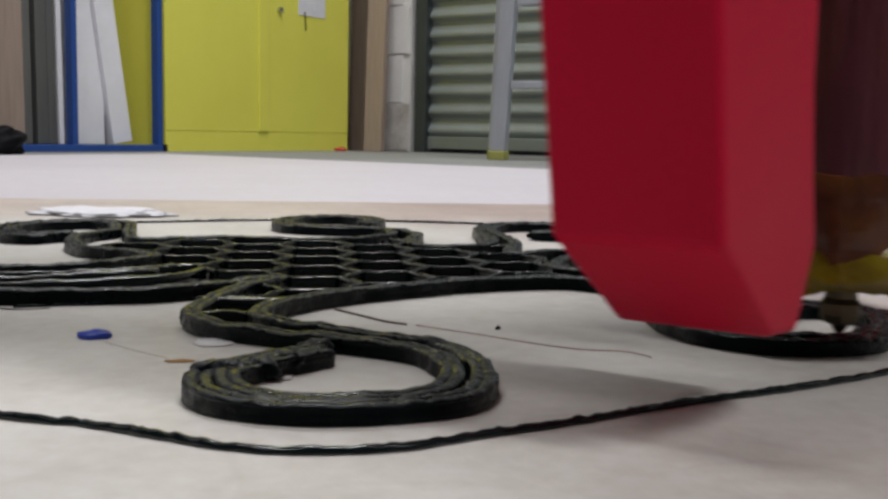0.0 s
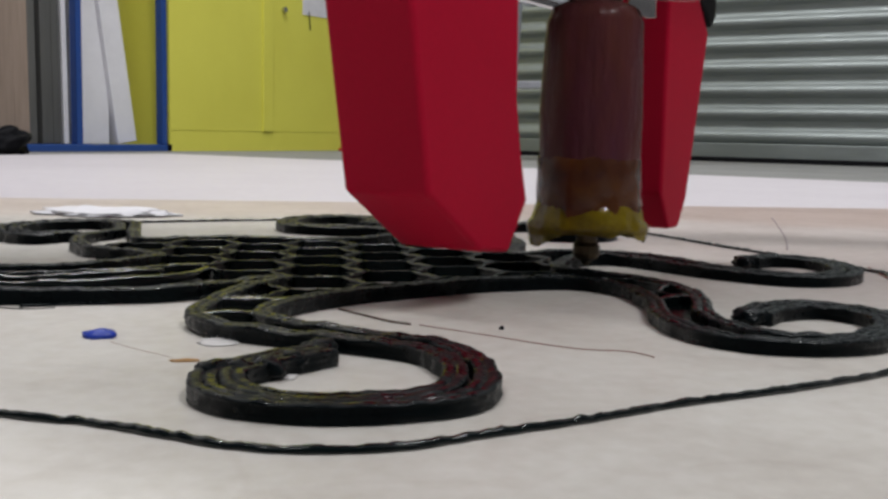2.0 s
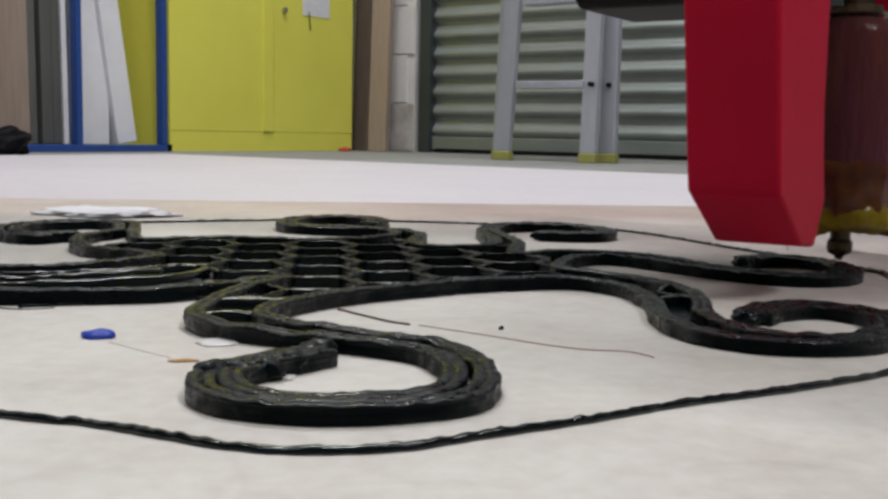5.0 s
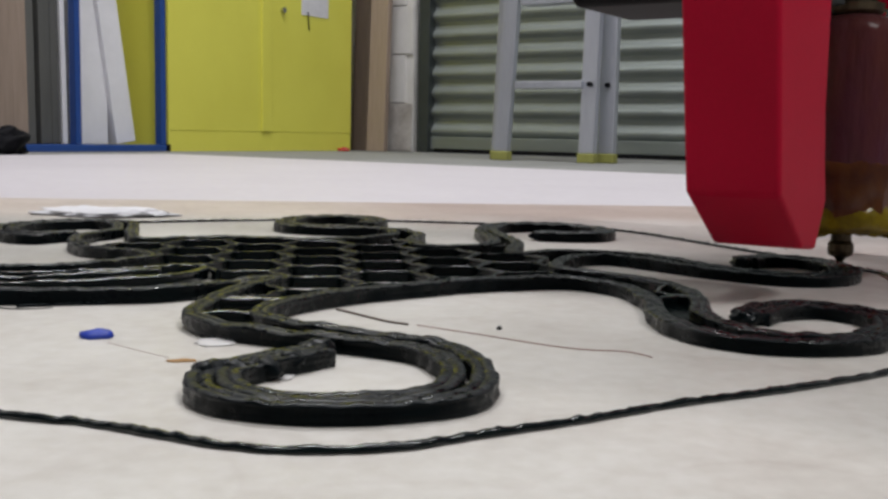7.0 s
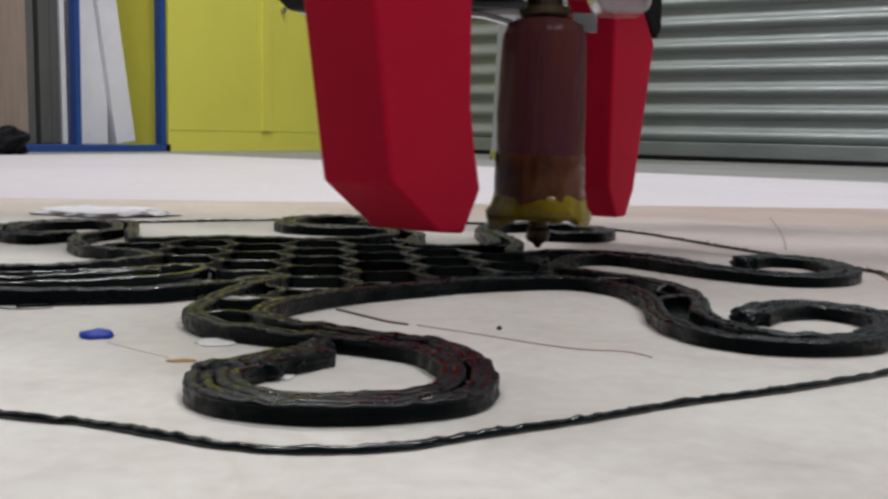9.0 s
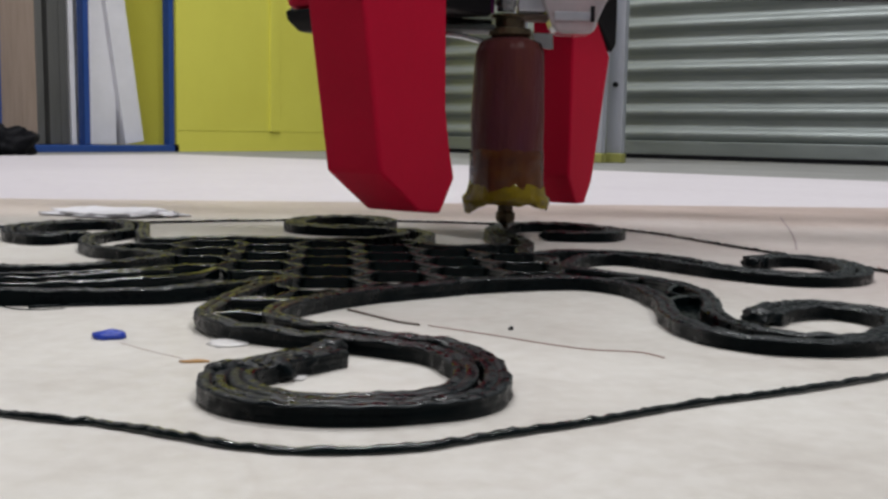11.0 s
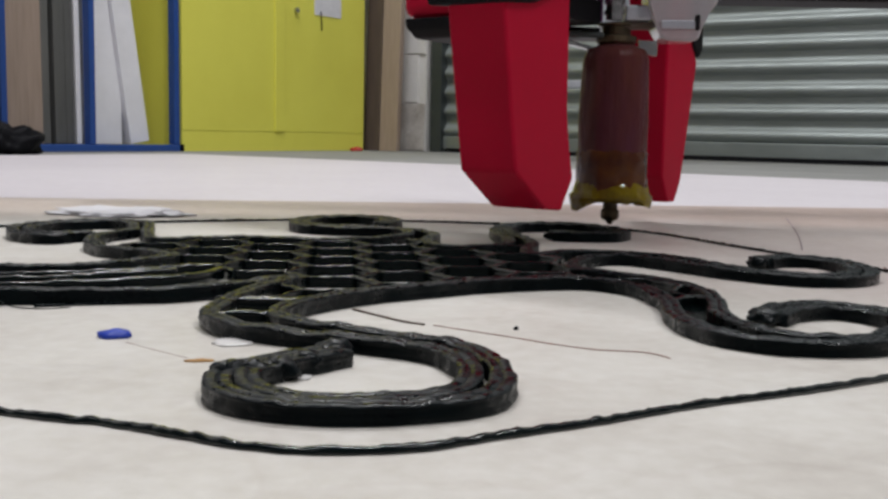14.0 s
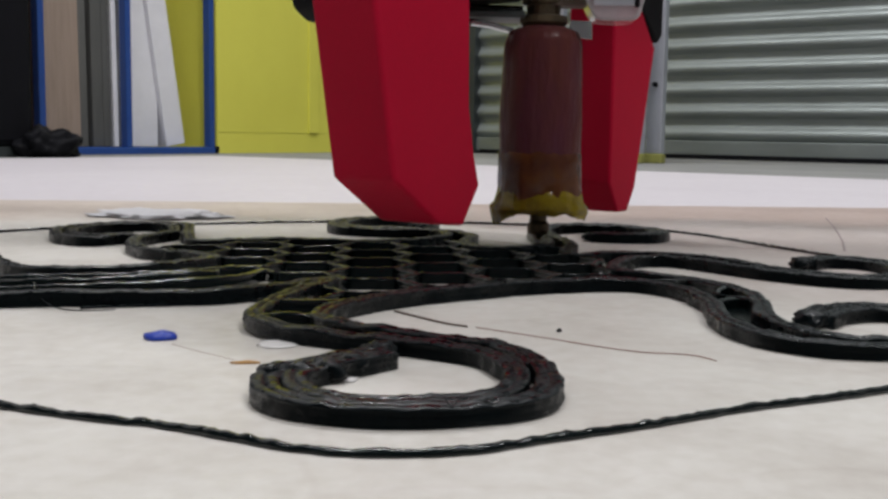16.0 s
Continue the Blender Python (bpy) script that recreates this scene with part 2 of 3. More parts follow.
def sweep(path, profile_at):
    """Sweeps a closed (across, up) outline along a flat path."""
    bm = bmesh.new()
    rings = []
    for i, p in enumerate(path):
        d = (path[min(i + 1, len(path) - 1)] - path[max(i - 1, 0)])
        d.z = 0
        d.normalize()
        side = Vector((d.y, -d.x, 0))
        rings.append([bm.verts.new(p + side * u + Vector((0, 0, v))) for u, v in profile_at(i, p)])
    n = len(rings[0])
    for a, b in zip(rings, rings[1:]):
        for i in range(n):
            bm.faces.new((a[i], a[(i + 1) % n], b[(i + 1) % n], b[i]))
    bm.faces.new(rings[0][::-1])
    bm.faces.new(rings[-1])
    return bm


# ---- the hall ----
S0, S1, W0, W1 = -3.415, 4.0, -3.5, 3.835     # inner faces of the walls


def slab(name, s0, s1, w0, w1, z0, z1, material, label="", bevel=0.0):
    ob = obj(name, box(s0, s1, w0, w1, z0, z1, bevel), material)
    ob.matrix_world = ROOM
    return tagged(ob, label, kind="structure")


slab("floor", S0 - 0.2, S1 + 0.2, W0 - 0.2, W1 + 0.2, FLOOR - 0.15, FLOOR, M_FLOOR, "grey concrete workshop floor")
slab("ceiling", S0 - 0.2, S1 + 0.2, W0 - 0.2, W1 + 0.2, CEILING, CEILING + 0.15, M_ROOF, "dark roof of the hall")
slab("wall_west", S0 - 0.2, S0, W0 - 0.2, W1 + 0.2, FLOOR, CEILING, M_WALL, "white painted wall")
slab("wall_east", S1, S1 + 0.2, W0 - 0.2, W1 + 0.2, FLOOR, CEILING, M_ROOF, "dark painted wall")
slab("wall_south", S0, S1, W0 - 0.2, W0, FLOOR, CEILING, M_ROOF, "dark painted wall")
SH0, SH1, SHTOP = -2.62, 1.6, 3.2              # the shutter's opening
NORTH = slab("wall_north", S0, SH0 - 0.10, W1, W1 + 0.2, FLOOR, CEILING, M_WALL, "white painted block wall beside the shutter")
slab("wall_north_pier", SH1 + 0.10, S1, W1, W1 + 0.2, FLOOR, CEILING, M_WALL, "white painted wall")
slab("wall_north_lintel", SH0 - 0.10, SH1 + 0.10, W1, W1 + 0.2, SHTOP, CEILING, M_WALL, "white painted wall above the shutter")
slab("wall_north_back", SH0 - 0.10, SH1 + 0.10, W1 + 0.16, W1 + 0.2, FLOOR, SHTOP, M_DARK, "dark wall behind the shutter")
for ls, lw, watts in LAMPS:
    lampbox = thing("ceiling_light", place(ls, lw, CEILING - 0.12), "white strip light under the ceiling", "lamp", "ceiling lights")
    part("housing", box(-0.78, 0.78, -0.17, 0.17, 0, 0.12, 0.01), M_WHITEB, lampbox)


def block_wall():
    for row in range(8):
        s = S0 + 0.004 - (0.22 if row % 2 else 0)
        while s < SH0 - 0.12:
            a, c = max(s, S0 + 0.004), min(s + 0.432, SH0 - 0.104)
            if c - a > 0.03:
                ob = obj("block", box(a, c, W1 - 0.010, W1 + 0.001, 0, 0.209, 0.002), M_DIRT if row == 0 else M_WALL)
                ob.parent = NORTH
                ob.location = (0, 0, FLOOR + 0.004 + 0.215 * row)
            s += 0.44


block_wall()


def roller_shutter():
    pitch = 0.0838
    sh = thing("roller_shutter", place(0, W1 + 0.05, FLOOR), "closed galvanised steel roller shutter", "shutter", kind="structure")
    prof = []
    for i in range(25):                                    # one bulged slat with a rolled lip
        z = pitch * i / 24
        f = i / 24
        prof.append((-0.017 * math.sin(math.pi * f / 0.58) ** 0.9 if f < 0.58 else 0.005 * math.sin(math.pi * (f - 0.58) / 0.42), z))
    outline = prof + [(0.012, pitch), (0.012, 0)]
    slat_mesh = None
    z = 0.0715
    while z < SHTOP:
        if slat_mesh is None:
            ob = part("slat", extrude_profile(outline, SH0 - 0.03, SH1), M_GALV, sh)
            slat_mesh = ob.data
        else:
            ob = new("slat", slat_mesh)
            ob.parent = sh
        ob.location = (0, 0, z)
        z += pitch
    part("bottom_rail", box(SH0 - 0.03, SH1, -0.02, 0.012, 0.012, 0.071, 0.004), M_GALV, sh)
    part("rubber_seal", box(SH0, SH1, -0.03, 0.012, 0.0, 0.018, 0.003), M_BLACK, sh)
    part("guide_rail", box(SH0 - 0.080, SH0 - 0.022, -0.045, 0.03, 0, SHTOP, 0.004), M_DARK, sh, "dark steel guide rail")
    part("guide_rail", box(SH1 - 0.015, SH1 + 0.075, -0.045, 0.03, 0, SHTOP, 0.004), M_DARK, sh, "dark steel guide rail")


roller_shutter()


def yellow_cabinet():
    cab = thing("storage_cabinet", place(-2.92, 2.595, FLOOR), "yellow steel safety cabinet with closed doors", "cabinet")
    wide, deep, high = 1.05, 0.46, 1.9
    part("body", box(-deep, -0.022, 0, wide, 0.0, high, 0.004), M_YELLOW, cab)
    part("plinth", box(-0.0215, -0.001, 0.003, wide - 0.003, 0.0, 0.0762, 0.0012), M_YELLOW, cab)
    d1 = part("door", box(-0.0215, 0, 0.003, 0.5365, 0.0766, high - 0.02, 0.0015), M_YELLOW, cab, "left yellow door")
    part("edge_strip", box(0.0002, 0.008, 0.478, 0.535, 0.0775, high - 0.022, 0.003), M_YELLOW, d1)
    d2 = part("door", box(-0.0215, 0, 0.539, wide - 0.003, 0.0766, high - 0.02, 0.0015), M_YELLOW, cab, "right yellow door")
    part("lock", rod((0.0, 0.60, 0.566), (0.014, 0.60, 0.566), 0.011), M_STEEL, d2, "small steel lock")
    part("notice", box(0.0005, 0.0025, 0.715, 0.885, 0.560, 0.80), M_PAPER, d2, "white paper notice")
    part("key_cord", rod((0.004, 0.760, 0.50), (0.004, 0.752, 0.575), 0.0025, 6), M_BLACK, d2, "dark hanging cord")


yellow_cabinet()


def sheet_rack():
    rack = thing("sheet_rack", place(-2.92, 1.0, FLOOR), "blue steel rack holding upright sheet material", "rack")
    for w in (0.17, 0.53, 0.887, 1.209, 1.570):
        part("post", box(-0.035, 0.0, w - 0.006, w + 0.017, 0.0245, 2.0, 0.003), M_BLUE, rack)
    part("bottom_rail", box(-0.035, 0.0, 0.10, 1.588, 0.0, 0.024, 0.003), M_BLUE, rack)
    part("bottom_rail", box(-0.46, -0.425, 0.10, 1.588, 0.0, 0.024, 0.003), M_BLUE, rack)
    part("foot_cap", box(-0.036, 0.004, 1.5885, 1.604, 0.0, 0.026, 0.003), M_BLACK, rack)


sheet_rack()


def board(name, w0, w1, s, material, label, lean=0.0, high=1.9, deep=0.4, cat="board"):
    """An upright sheet in the rack: seen edge on, between w0 and w1; lean in degrees, sideways."""
    ob = obj(name, box(-deep, 0, 0, w1 - w0, 0, high, 0.002), material)
    ob.matrix_world = place(s, 1.0 + w0, FLOOR + 0.0245, lean, 0, 0)
    tagged(ob, label, cat, "boards in the rack")


board("brown_board", 0.915, 1.000, -2.96, M_WOOD, "brown wooden board standing in the blue rack")
board("brown_board", 1.004, 1.058, -2.965, M_WOOD, "brown wooden board standing in the blue rack", 0.5)
board("grey_board", 1.062, 1.100, -2.985, M_GREYB, "dark grey board standing in the blue rack", 0.5)
board("grey_board", 1.104, 1.145, -2.965, M_GREYB, "dark grey board standing in the blue rack", 0.6)
board("grey_board", 1.149, 1.180, -2.97, M_GREYB, "grey board standing in the blue rack", 0.6)
board("white_board", 1.186, 1.205, -2.965, M_WHITEB, "white board standing in the blue rack", 0.8)
board("white_board", 1.232, 1.382, -2.985, M_WHITEB, "off-white board standing in the blue rack", 0.0)
# Grey strip added behind, so the gap between the white boards looks dark
board("grey_board", 1.398, 1.404, -3.010, M_GREYB, "thin grey strip added for the dark gap between white boards", 6.0)
board("white_board", 1.405, 1.486, -2.965, M_WHITEB, "white board leaning in the blue rack", 9.0)
board("brown_board", 0.60, 0.70, -2.97, M_WOOD, "brown board standing in the blue rack", 1.0)
board("brown_board", 0.75, 0.84, -2.97, M_WOOD, "brown board standing in the blue rack", 1.0)


def plank(name, w, s0, s1, material, label, high=2.0, lean=2.0):
    ob = obj(name, box(s0, s1, 0, 0.03, 0, high, 0.003), material)
    ob.matrix_world = place(0, w, FLOOR, -lean, 0, 0)
    tagged(ob, label, "board")


plank("tall_board", 3.70, -2.965, -2.882, M_WOODD, "dark brown board leaning on the wall by the cabinet")
plank("tall_board", 3.70, -2.878, -2.780, M_WOOD, "brown wooden board leaning on the wall by the cabinet")


def step_ladder():
    lad = thing("step_ladder", place(-1.765, 3.02, FLOOR), "folded aluminium step ladder standing before the shutter", "ladder")
    wide, high = 0.305, 1.75

    def stile(x, y, lean, taper):
        bm = box(-0.027, 0.027, -0.014, 0.014, 0, high, 0.003)
        bmesh.ops.transform(bm, matrix=Matrix.Translation((x, y, 0.03)) @ pose(0, 0, 0, lean, taper, 0).to_4x4(), verts=bm.verts)
        return bm
    part("stile", stile(-0.010, 0, -3, 1.4), M_ALU, lad)
    part("stile", stile(wide, 0, -3, -0.5), M_ALU, lad)
    part("rear_stile", stile(-0.060, 0.070, -1, 1.4), M_ALU, lad)
    part("rear_stile", stile(wide + 0.036, 0.070, -1, -0.5), M_ALU, lad)
    for i in range(6):
        z = 0.248 + 0.27 * i
        part("tread", box(0.03 + 0.035 * z, wide - 0.02, -0.03 + 0.05 * z, 0.03 + 0.05 * z, z - 0.012, z + 0.012, 0.003), M_ALU, lad)
    for x, y in ((-0.010, 0), (wide, 0), (-0.060, 0.070), (wide + 0.036, 0.070)):
        part("rubber_foot", box(x - 0.030, x + 0.030, y - 0.018, y + 0.018, 0, 0.0305, 0.004), M_YFOOT, lad, "yellow rubber foot")
    part("bolt", rod((wide + 0.005, -0.02, 0.248), (wide + 0.005, 0.01, 0.248), 0.008), M_BLACK, lad)
    part("bolt", rod((wide + 0.036, 0.048, 0.248), (wide + 0.036, 0.058, 0.248), 0.008), M_BLACK, lad)


step_ladder()

# ---- the print bed ----
bed = slab("print_bed", -2.417, 3.2, -2.6, 2.153, FLOOR, -0.0022, M_BED, "wide white printer bed lying on the floor", 0.002)
sheet = obj("build_sheet", box(-0.75, 0.95, -0.75, 0.55, -0.0020, 0.0, 0.0005), M_SHEET)
sheet.matrix_world = pose(0.0, 0.57, 0, 0, 0, 7.0)
tagged(sheet, "thin cream build sheet with faint stains on the white bed", "sheet")

# ---- the printed ornament ----
TOP = 0.0067
LAYERS = 5


def sag(p):
    """0 over the centre, 1 out on the two foremost arms, whose walls are a little lower."""
    f = min(1, max(0, ((p.x + 0.03) * 0.7 - (p.y - 0.545) * 0.7 - 0.07) / 0.07))
    return f * f * (3 - 2 * f)


def bead_wall(points, width=0.0080, height=TOP, seed=0.0, beads=2):
    """A printed wall: stacked layers with round flanks and a groove between its beads."""
    path = [p * (1 + 0.013 * sag(p)) for p in smooth_path(points, 0.0024)]
    full = height

    def outline(i, p):
        off = 0.0017 * math.exp(-((p.x + 0.096) ** 2 + (p.y - 0.398) ** 2) / 0.0005)     # the bend has warped off the sheet
        height = full - 0.0009 * sag(p) + 0.0002 - off
        q0 = width / 2 / beads
        rise = min(0.0008, 0.75 * q0)
        lh = (height - 0.8 * rise) / LAYERS
        wob = 0.0008 * noise.noise(p * 70 + Vector((seed, 0, 0)))
        lift = 0.0008 * noise.noise(p * 110 + Vector((0, seed, 5))) + 0.0005 * noise.noise(p * 330 + Vector((seed, 3, 1)))
        right, left = [], []
        for k in range(LAYERS):
            j = 0.00045 * noise.noise(p * 45 + Vector((seed * 3, 0, k * 7.3)))
            z = off + k * lh
            h = width / 2 + wob + j
            right += [(h - 0.0006, z + 0.02 * lh), (h, z + 0.5 * lh)]
            left += [(-h + 0.0006, z + 0.02 * lh), (-h, z + 0.5 * lh)]
        t = off + height + lift
        q = width / 2 + wob
        crown = []
        for k in range(beads):                             # one round crown for each bead, from the right
            mid, r = q - (2 * k + 1) * q / beads, q / beads
            for a in (10, 32, 54, 76, 104, 126, 148, 170):
                crown.append((mid + r * math.cos(radians(a)), t - rise + rise * math.sin(radians(a))))
        return right + crown + left[::-1]
    return sweep(path, outline)


ornament = thing("printed_ornament", pose(0, 0, 0.0), "glossy black 3D printed scroll ornament with honeycomb centre", "print")
FRONT = [(0.119, 0.413), (0.134, 0.434), (0.156, 0.442), (0.173, 0.431), (0.181, 0.413), (0.176, 0.391), (0.160, 0.370), (0.142, 0.358),
         (0.121, 0.355), (0.102, 0.362), (0.0895, 0.381), (0.0855, 0.406), (0.0893, 0.446), (0.082, 0.484), (0.058, 0.505), (0.018, 0.493),
         (-0.008, 0.476), (-0.045, 0.446), (-0.065, 0.416), (-0.070, 0.394), (-0.064, 0.379), (-0.046, 0.365), (-0.021, 0.352),
         (0.000, 0.339), (0.010, 0.317), (0.0125, 0.291), (0.0068, 0.273), (-0.009, 0.2628), (-0.031, 0.2588), (-0.051, 0.262),
         (-0.064, 0.273), (-0.068, 0.292), (-0.060, 0.308), (-0.039, 0.331)]
NEAR = [(-0.267, 0.416), (-0.226, 0.421), (-0.186, 0.431), (-0.155, 0.436), (-0.127, 0.443), (-0.107, 0.458), (-0.081, 0.486), (-0.085, 0.467), (-0.092, 0.440), (-0.096, 0.401),
        (-0.092, 0.382), (-0.080, 0.368), (-0.056, 0.354), (-0.031, 0.344), (-0.008, 0.331), (0.002, 0.312), (0.003, 0.292), (-0.002, 0.277),
        (-0.014, 0.269), (-0.033, 0.265), (-0.049, 0.269), (-0.058, 0.281), (-0.060, 0.294), (-0.052, 0.306), (-0.044, 0.316), (-0.035, 0.327)]
RIGHT = [(0.127, 0.411), (0.139, 0.425), (0.157, 0.431), (0.168, 0.421), (0.172, 0.407), (0.167, 0.390), (0.156, 0.376), (0.142, 0.365),
         (0.123, 0.366), (0.109, 0.383), (0.104, 0.411), (0.110, 0.442), (0.111, 0.478), (0.098, 0.509), (0.076, 0.528), (0.060, 0.544),
         (0.066, 0.578), (0.080, 0.601), (0.098, 0.606), (0.119, 0.587), (0.141, 0.553), (0.164, 0.531), (0.190, 0.526), (0.214, 0.541),
         (0.224, 0.570), (0.222, 0.601), (0.210, 0.618), (0.187, 0.618), (0.172, 0.606)]
RIGHT_BACK = [(0.178, 0.600), (0.189, 0.609), (0.204, 0.608), (0.214, 0.595), (0.216, 0.572), (0.208, 0.549), (0.192, 0.536), (0.170, 0.541),
              (0.149, 0.562), (0.129, 0.598), (0.108, 0.618), (0.073, 0.624), (0.045, 0.610), (0.041, 0.627), (0.047, 0.662), (0.044, 0.698),
              (0.037, 0.734), (0.036, 0.770), (0.049, 0.801), (0.079, 0.810), (0.107, 0.792), (0.115, 0.768), (0.107, 0.750), (0.087, 0.746), (0.068, 0.748)]
BACK = [(0.067, 0.740), (0.087, 0.736), (0.111, 0.742), (0.123, 0.768), (0.113, 0.799), (0.080, 0.820), (0.043, 0.810), (0.028, 0.772), (0.027, 0.731), (0.033, 0.690),
        (0.029, 0.657), (0.010, 0.638), (-0.012, 0.639), (-0.021, 0.673), (-0.017, 0.711), (-0.033, 0.742), (-0.060, 0.748), (-0.092, 0.749), (-0.117, 0.763),
        (-0.126, 0.796), (-0.117, 0.835), (-0.087, 0.855), (-0.059, 0.842), (-0.048, 0.811), (-0.058, 0.785)]
BACK_LEFT = [(-0.064, 0.789), (-0.058, 0.811), (-0.066, 0.833), (-0.087, 0.845), (-0.109, 0.828), (-0.117, 0.797), (-0.110, 0.770), (-0.090, 0.758), (-0.062, 0.757),
             (-0.041, 0.740), (-0.035, 0.709), (-0.053, 0.682), (-0.094, 0.662), (-0.140, 0.668), (-0.175, 0.651), (-0.191, 0.645), (-0.201, 0.668), (-0.210, 0.694),
             (-0.218, 0.725), (-0.230, 0.758), (-0.258, 0.769), (-0.292, 0.751), (-0.304, 0.709), (-0.288, 0.670), (-0.262, 0.654), (-0.247, 0.670), (-0.236, 0.669)]
FAR_LEFT = [(-0.243, 0.683), (-0.253, 0.678), (-0.263, 0.666), (-0.280, 0.678), (-0.294, 0.709), (-0.283, 0.742), (-0.260, 0.758), (-0.239, 0.750), (-0.228, 0.723), (-0.222, 0.698),
            (-0.230, 0.673), (-0.228, 0.637), (-0.207, 0.598), (-0.175, 0.580), (-0.157, 0.564), (-0.167, 0.541), (-0.187, 0.517), (-0.218, 0.505), (-0.243, 0.511),
            (-0.263, 0.532), (-0.283, 0.560), (-0.313, 0.575), (-0.344, 0.560)]
LEFT_A = [(-0.121, 0.530), (-0.134, 0.528), (-0.162, 0.505), (-0.209, 0.485), (-0.262, 0.470), (-0.308, 0.483)]
LEFT_B = [(-0.119, 0.516), (-0.129, 0.490), (-0.174, 0.462), (-0.205, 0.448), (-0.257, 0.435), (-0.308, 0.442)]
LEFT_C = [(-0.140, 0.510), (-0.175, 0.485), (-0.221, 0.464), (-0.267, 0.452)]
for i, curve in enumerate((FRONT, NEAR, RIGHT, RIGHT_BACK, BACK, BACK_LEFT, FAR_LEFT)):
    part("outline_wall", bead_wall(curve, seed=i * 3.1), M_PLASTIC, ornament, smooth=True)
CROSS = [(-0.097, 0.388), (-0.084, 0.391), (-0.069, 0.396)], [(-0.096, 0.421), (-0.080, 0.424), (-0.060, 0.427)], [(0.090, 0.446), (0.101, 0.453), (0.112, 0.462)]
for i, curve in enumerate((LEFT_A, LEFT_B, LEFT_C, *CROSS)):
    part("inner_wall", bead_wall(curve, 0.0045, TOP - 0.0006, seed=40 + i * 3.1, beads=1), M_GLOSS, ornament, smooth=True)

def blob(x, y, r, seed):
    bm = bmesh.new()
    bmesh.ops.create_icosphere(bm, subdivisions=3, radius=1)
    for v in bm.verts:
        k = 1 + 0.4 * noise.noise(v.co * 1.8 + Vector((seed, 0, 0)))
        v.co = Vector((x + v.co.x * r * k, y + v.co.y * r * k, max(0.0, 0.0035 + v.co.z * 0.0038 * k)))
    part("blob", bm, M_PLASTIC, ornament, "lumpy end of a bead", True)


for i, (x, y, r) in enumerate(((-0.041, 0.337, 0.0062), (-0.069, 0.301, 0.0062), (0.124, 0.419, 0.0066), (0.175, 0.606, 0.0062), (0.067, 0.744, 0.0058),
                               (-0.047, 0.318, 0.0048), (-0.054, 0.309, 0.0056), (-0.061, 0.303, 0.0046))):
    blob(x, y, r, 2.7 * i)
BODY = [(0.095, 0.455), (0.084, 0.484), (0.060, 0.502), (0.018, 0.493), (-0.008, 0.476), (-0.045, 0.446), (-0.065, 0.416), (-0.070, 0.394), (-0.093, 0.388), (-0.094, 0.431),
        (-0.081, 0.486), (-0.115, 0.514), (-0.134, 0.529), (-0.157, 0.564), (-0.177, 0.580), (-0.211, 0.606), (-0.191, 0.643), (-0.140, 0.668), (-0.094, 0.662),
        (-0.051, 0.683), (-0.021, 0.673), (-0.012, 0.639), (0.010, 0.638), (0.031, 0.662), (0.045, 0.657), (0.043, 0.606), (0.073, 0.614), (0.068, 0.571),
        (0.060, 0.544), (0.098, 0.509), (0.111, 0.478), (0.108, 0.445), (0.100, 0.440)]


def inside(x, y, poly):
    hit = False
    for (x0, y0), (x1, y1) in zip(poly, poly[1:] + poly[:1]):
        if (y0 > y) != (y1 > y) and x < x0 + (x1 - x0) * (y - y0) / (y1 - y0):
            hit = not hit
    return hit


def honeycomb():
    a = 0.02378
    lattice = Matrix.Translation((-0.0618, 0.4941, 0)) @ pose(0, 0, 0, 0, 0, 6.4)
    wall = None
    for k in range(-6, 7):
        for j in range(-6, 7):
            c = Vector((1.5 * a * k, math.sqrt(3) * a * (j + 0.5 * (k % 2) + 0.5), 0))
            for e in (0, 1, 2):
                ang = radians(60 * e + 30)
                mid = lattice @ (c + Vector((math.cos(ang), math.sin(ang), 0)) * a * math.sqrt(3) / 2)
                if not inside(mid.x, mid.y, BODY):
                    continue
                if wall is None:
                    pts = [(-a / 2 - 0.0008 + (a + 0.0016) * i / 6, 0.0003 * math.sin(i * 1.7)) for i in range(7)]
                    bm = bead_wall([(x - 0.3, y + 0.8) for x, y in pts], 0.0020, TOP - 0.0010, 9.0, 1)
                    bmesh.ops.translate(bm, vec=(0.3, -0.8, 0), verts=bm.verts)
                    ob = part("cell_wall", bm, M_GLOSS, ornament, smooth=True)
                    wall = ob.data
                else:
                    ob = new("cell_wall", wall)
                    ob.parent = ornament
                ob.matrix_local = Matrix.Translation(mid) @ pose(0, 0, 0, 0, 0, 6.4 + 60 * e + 120)


honeycomb()


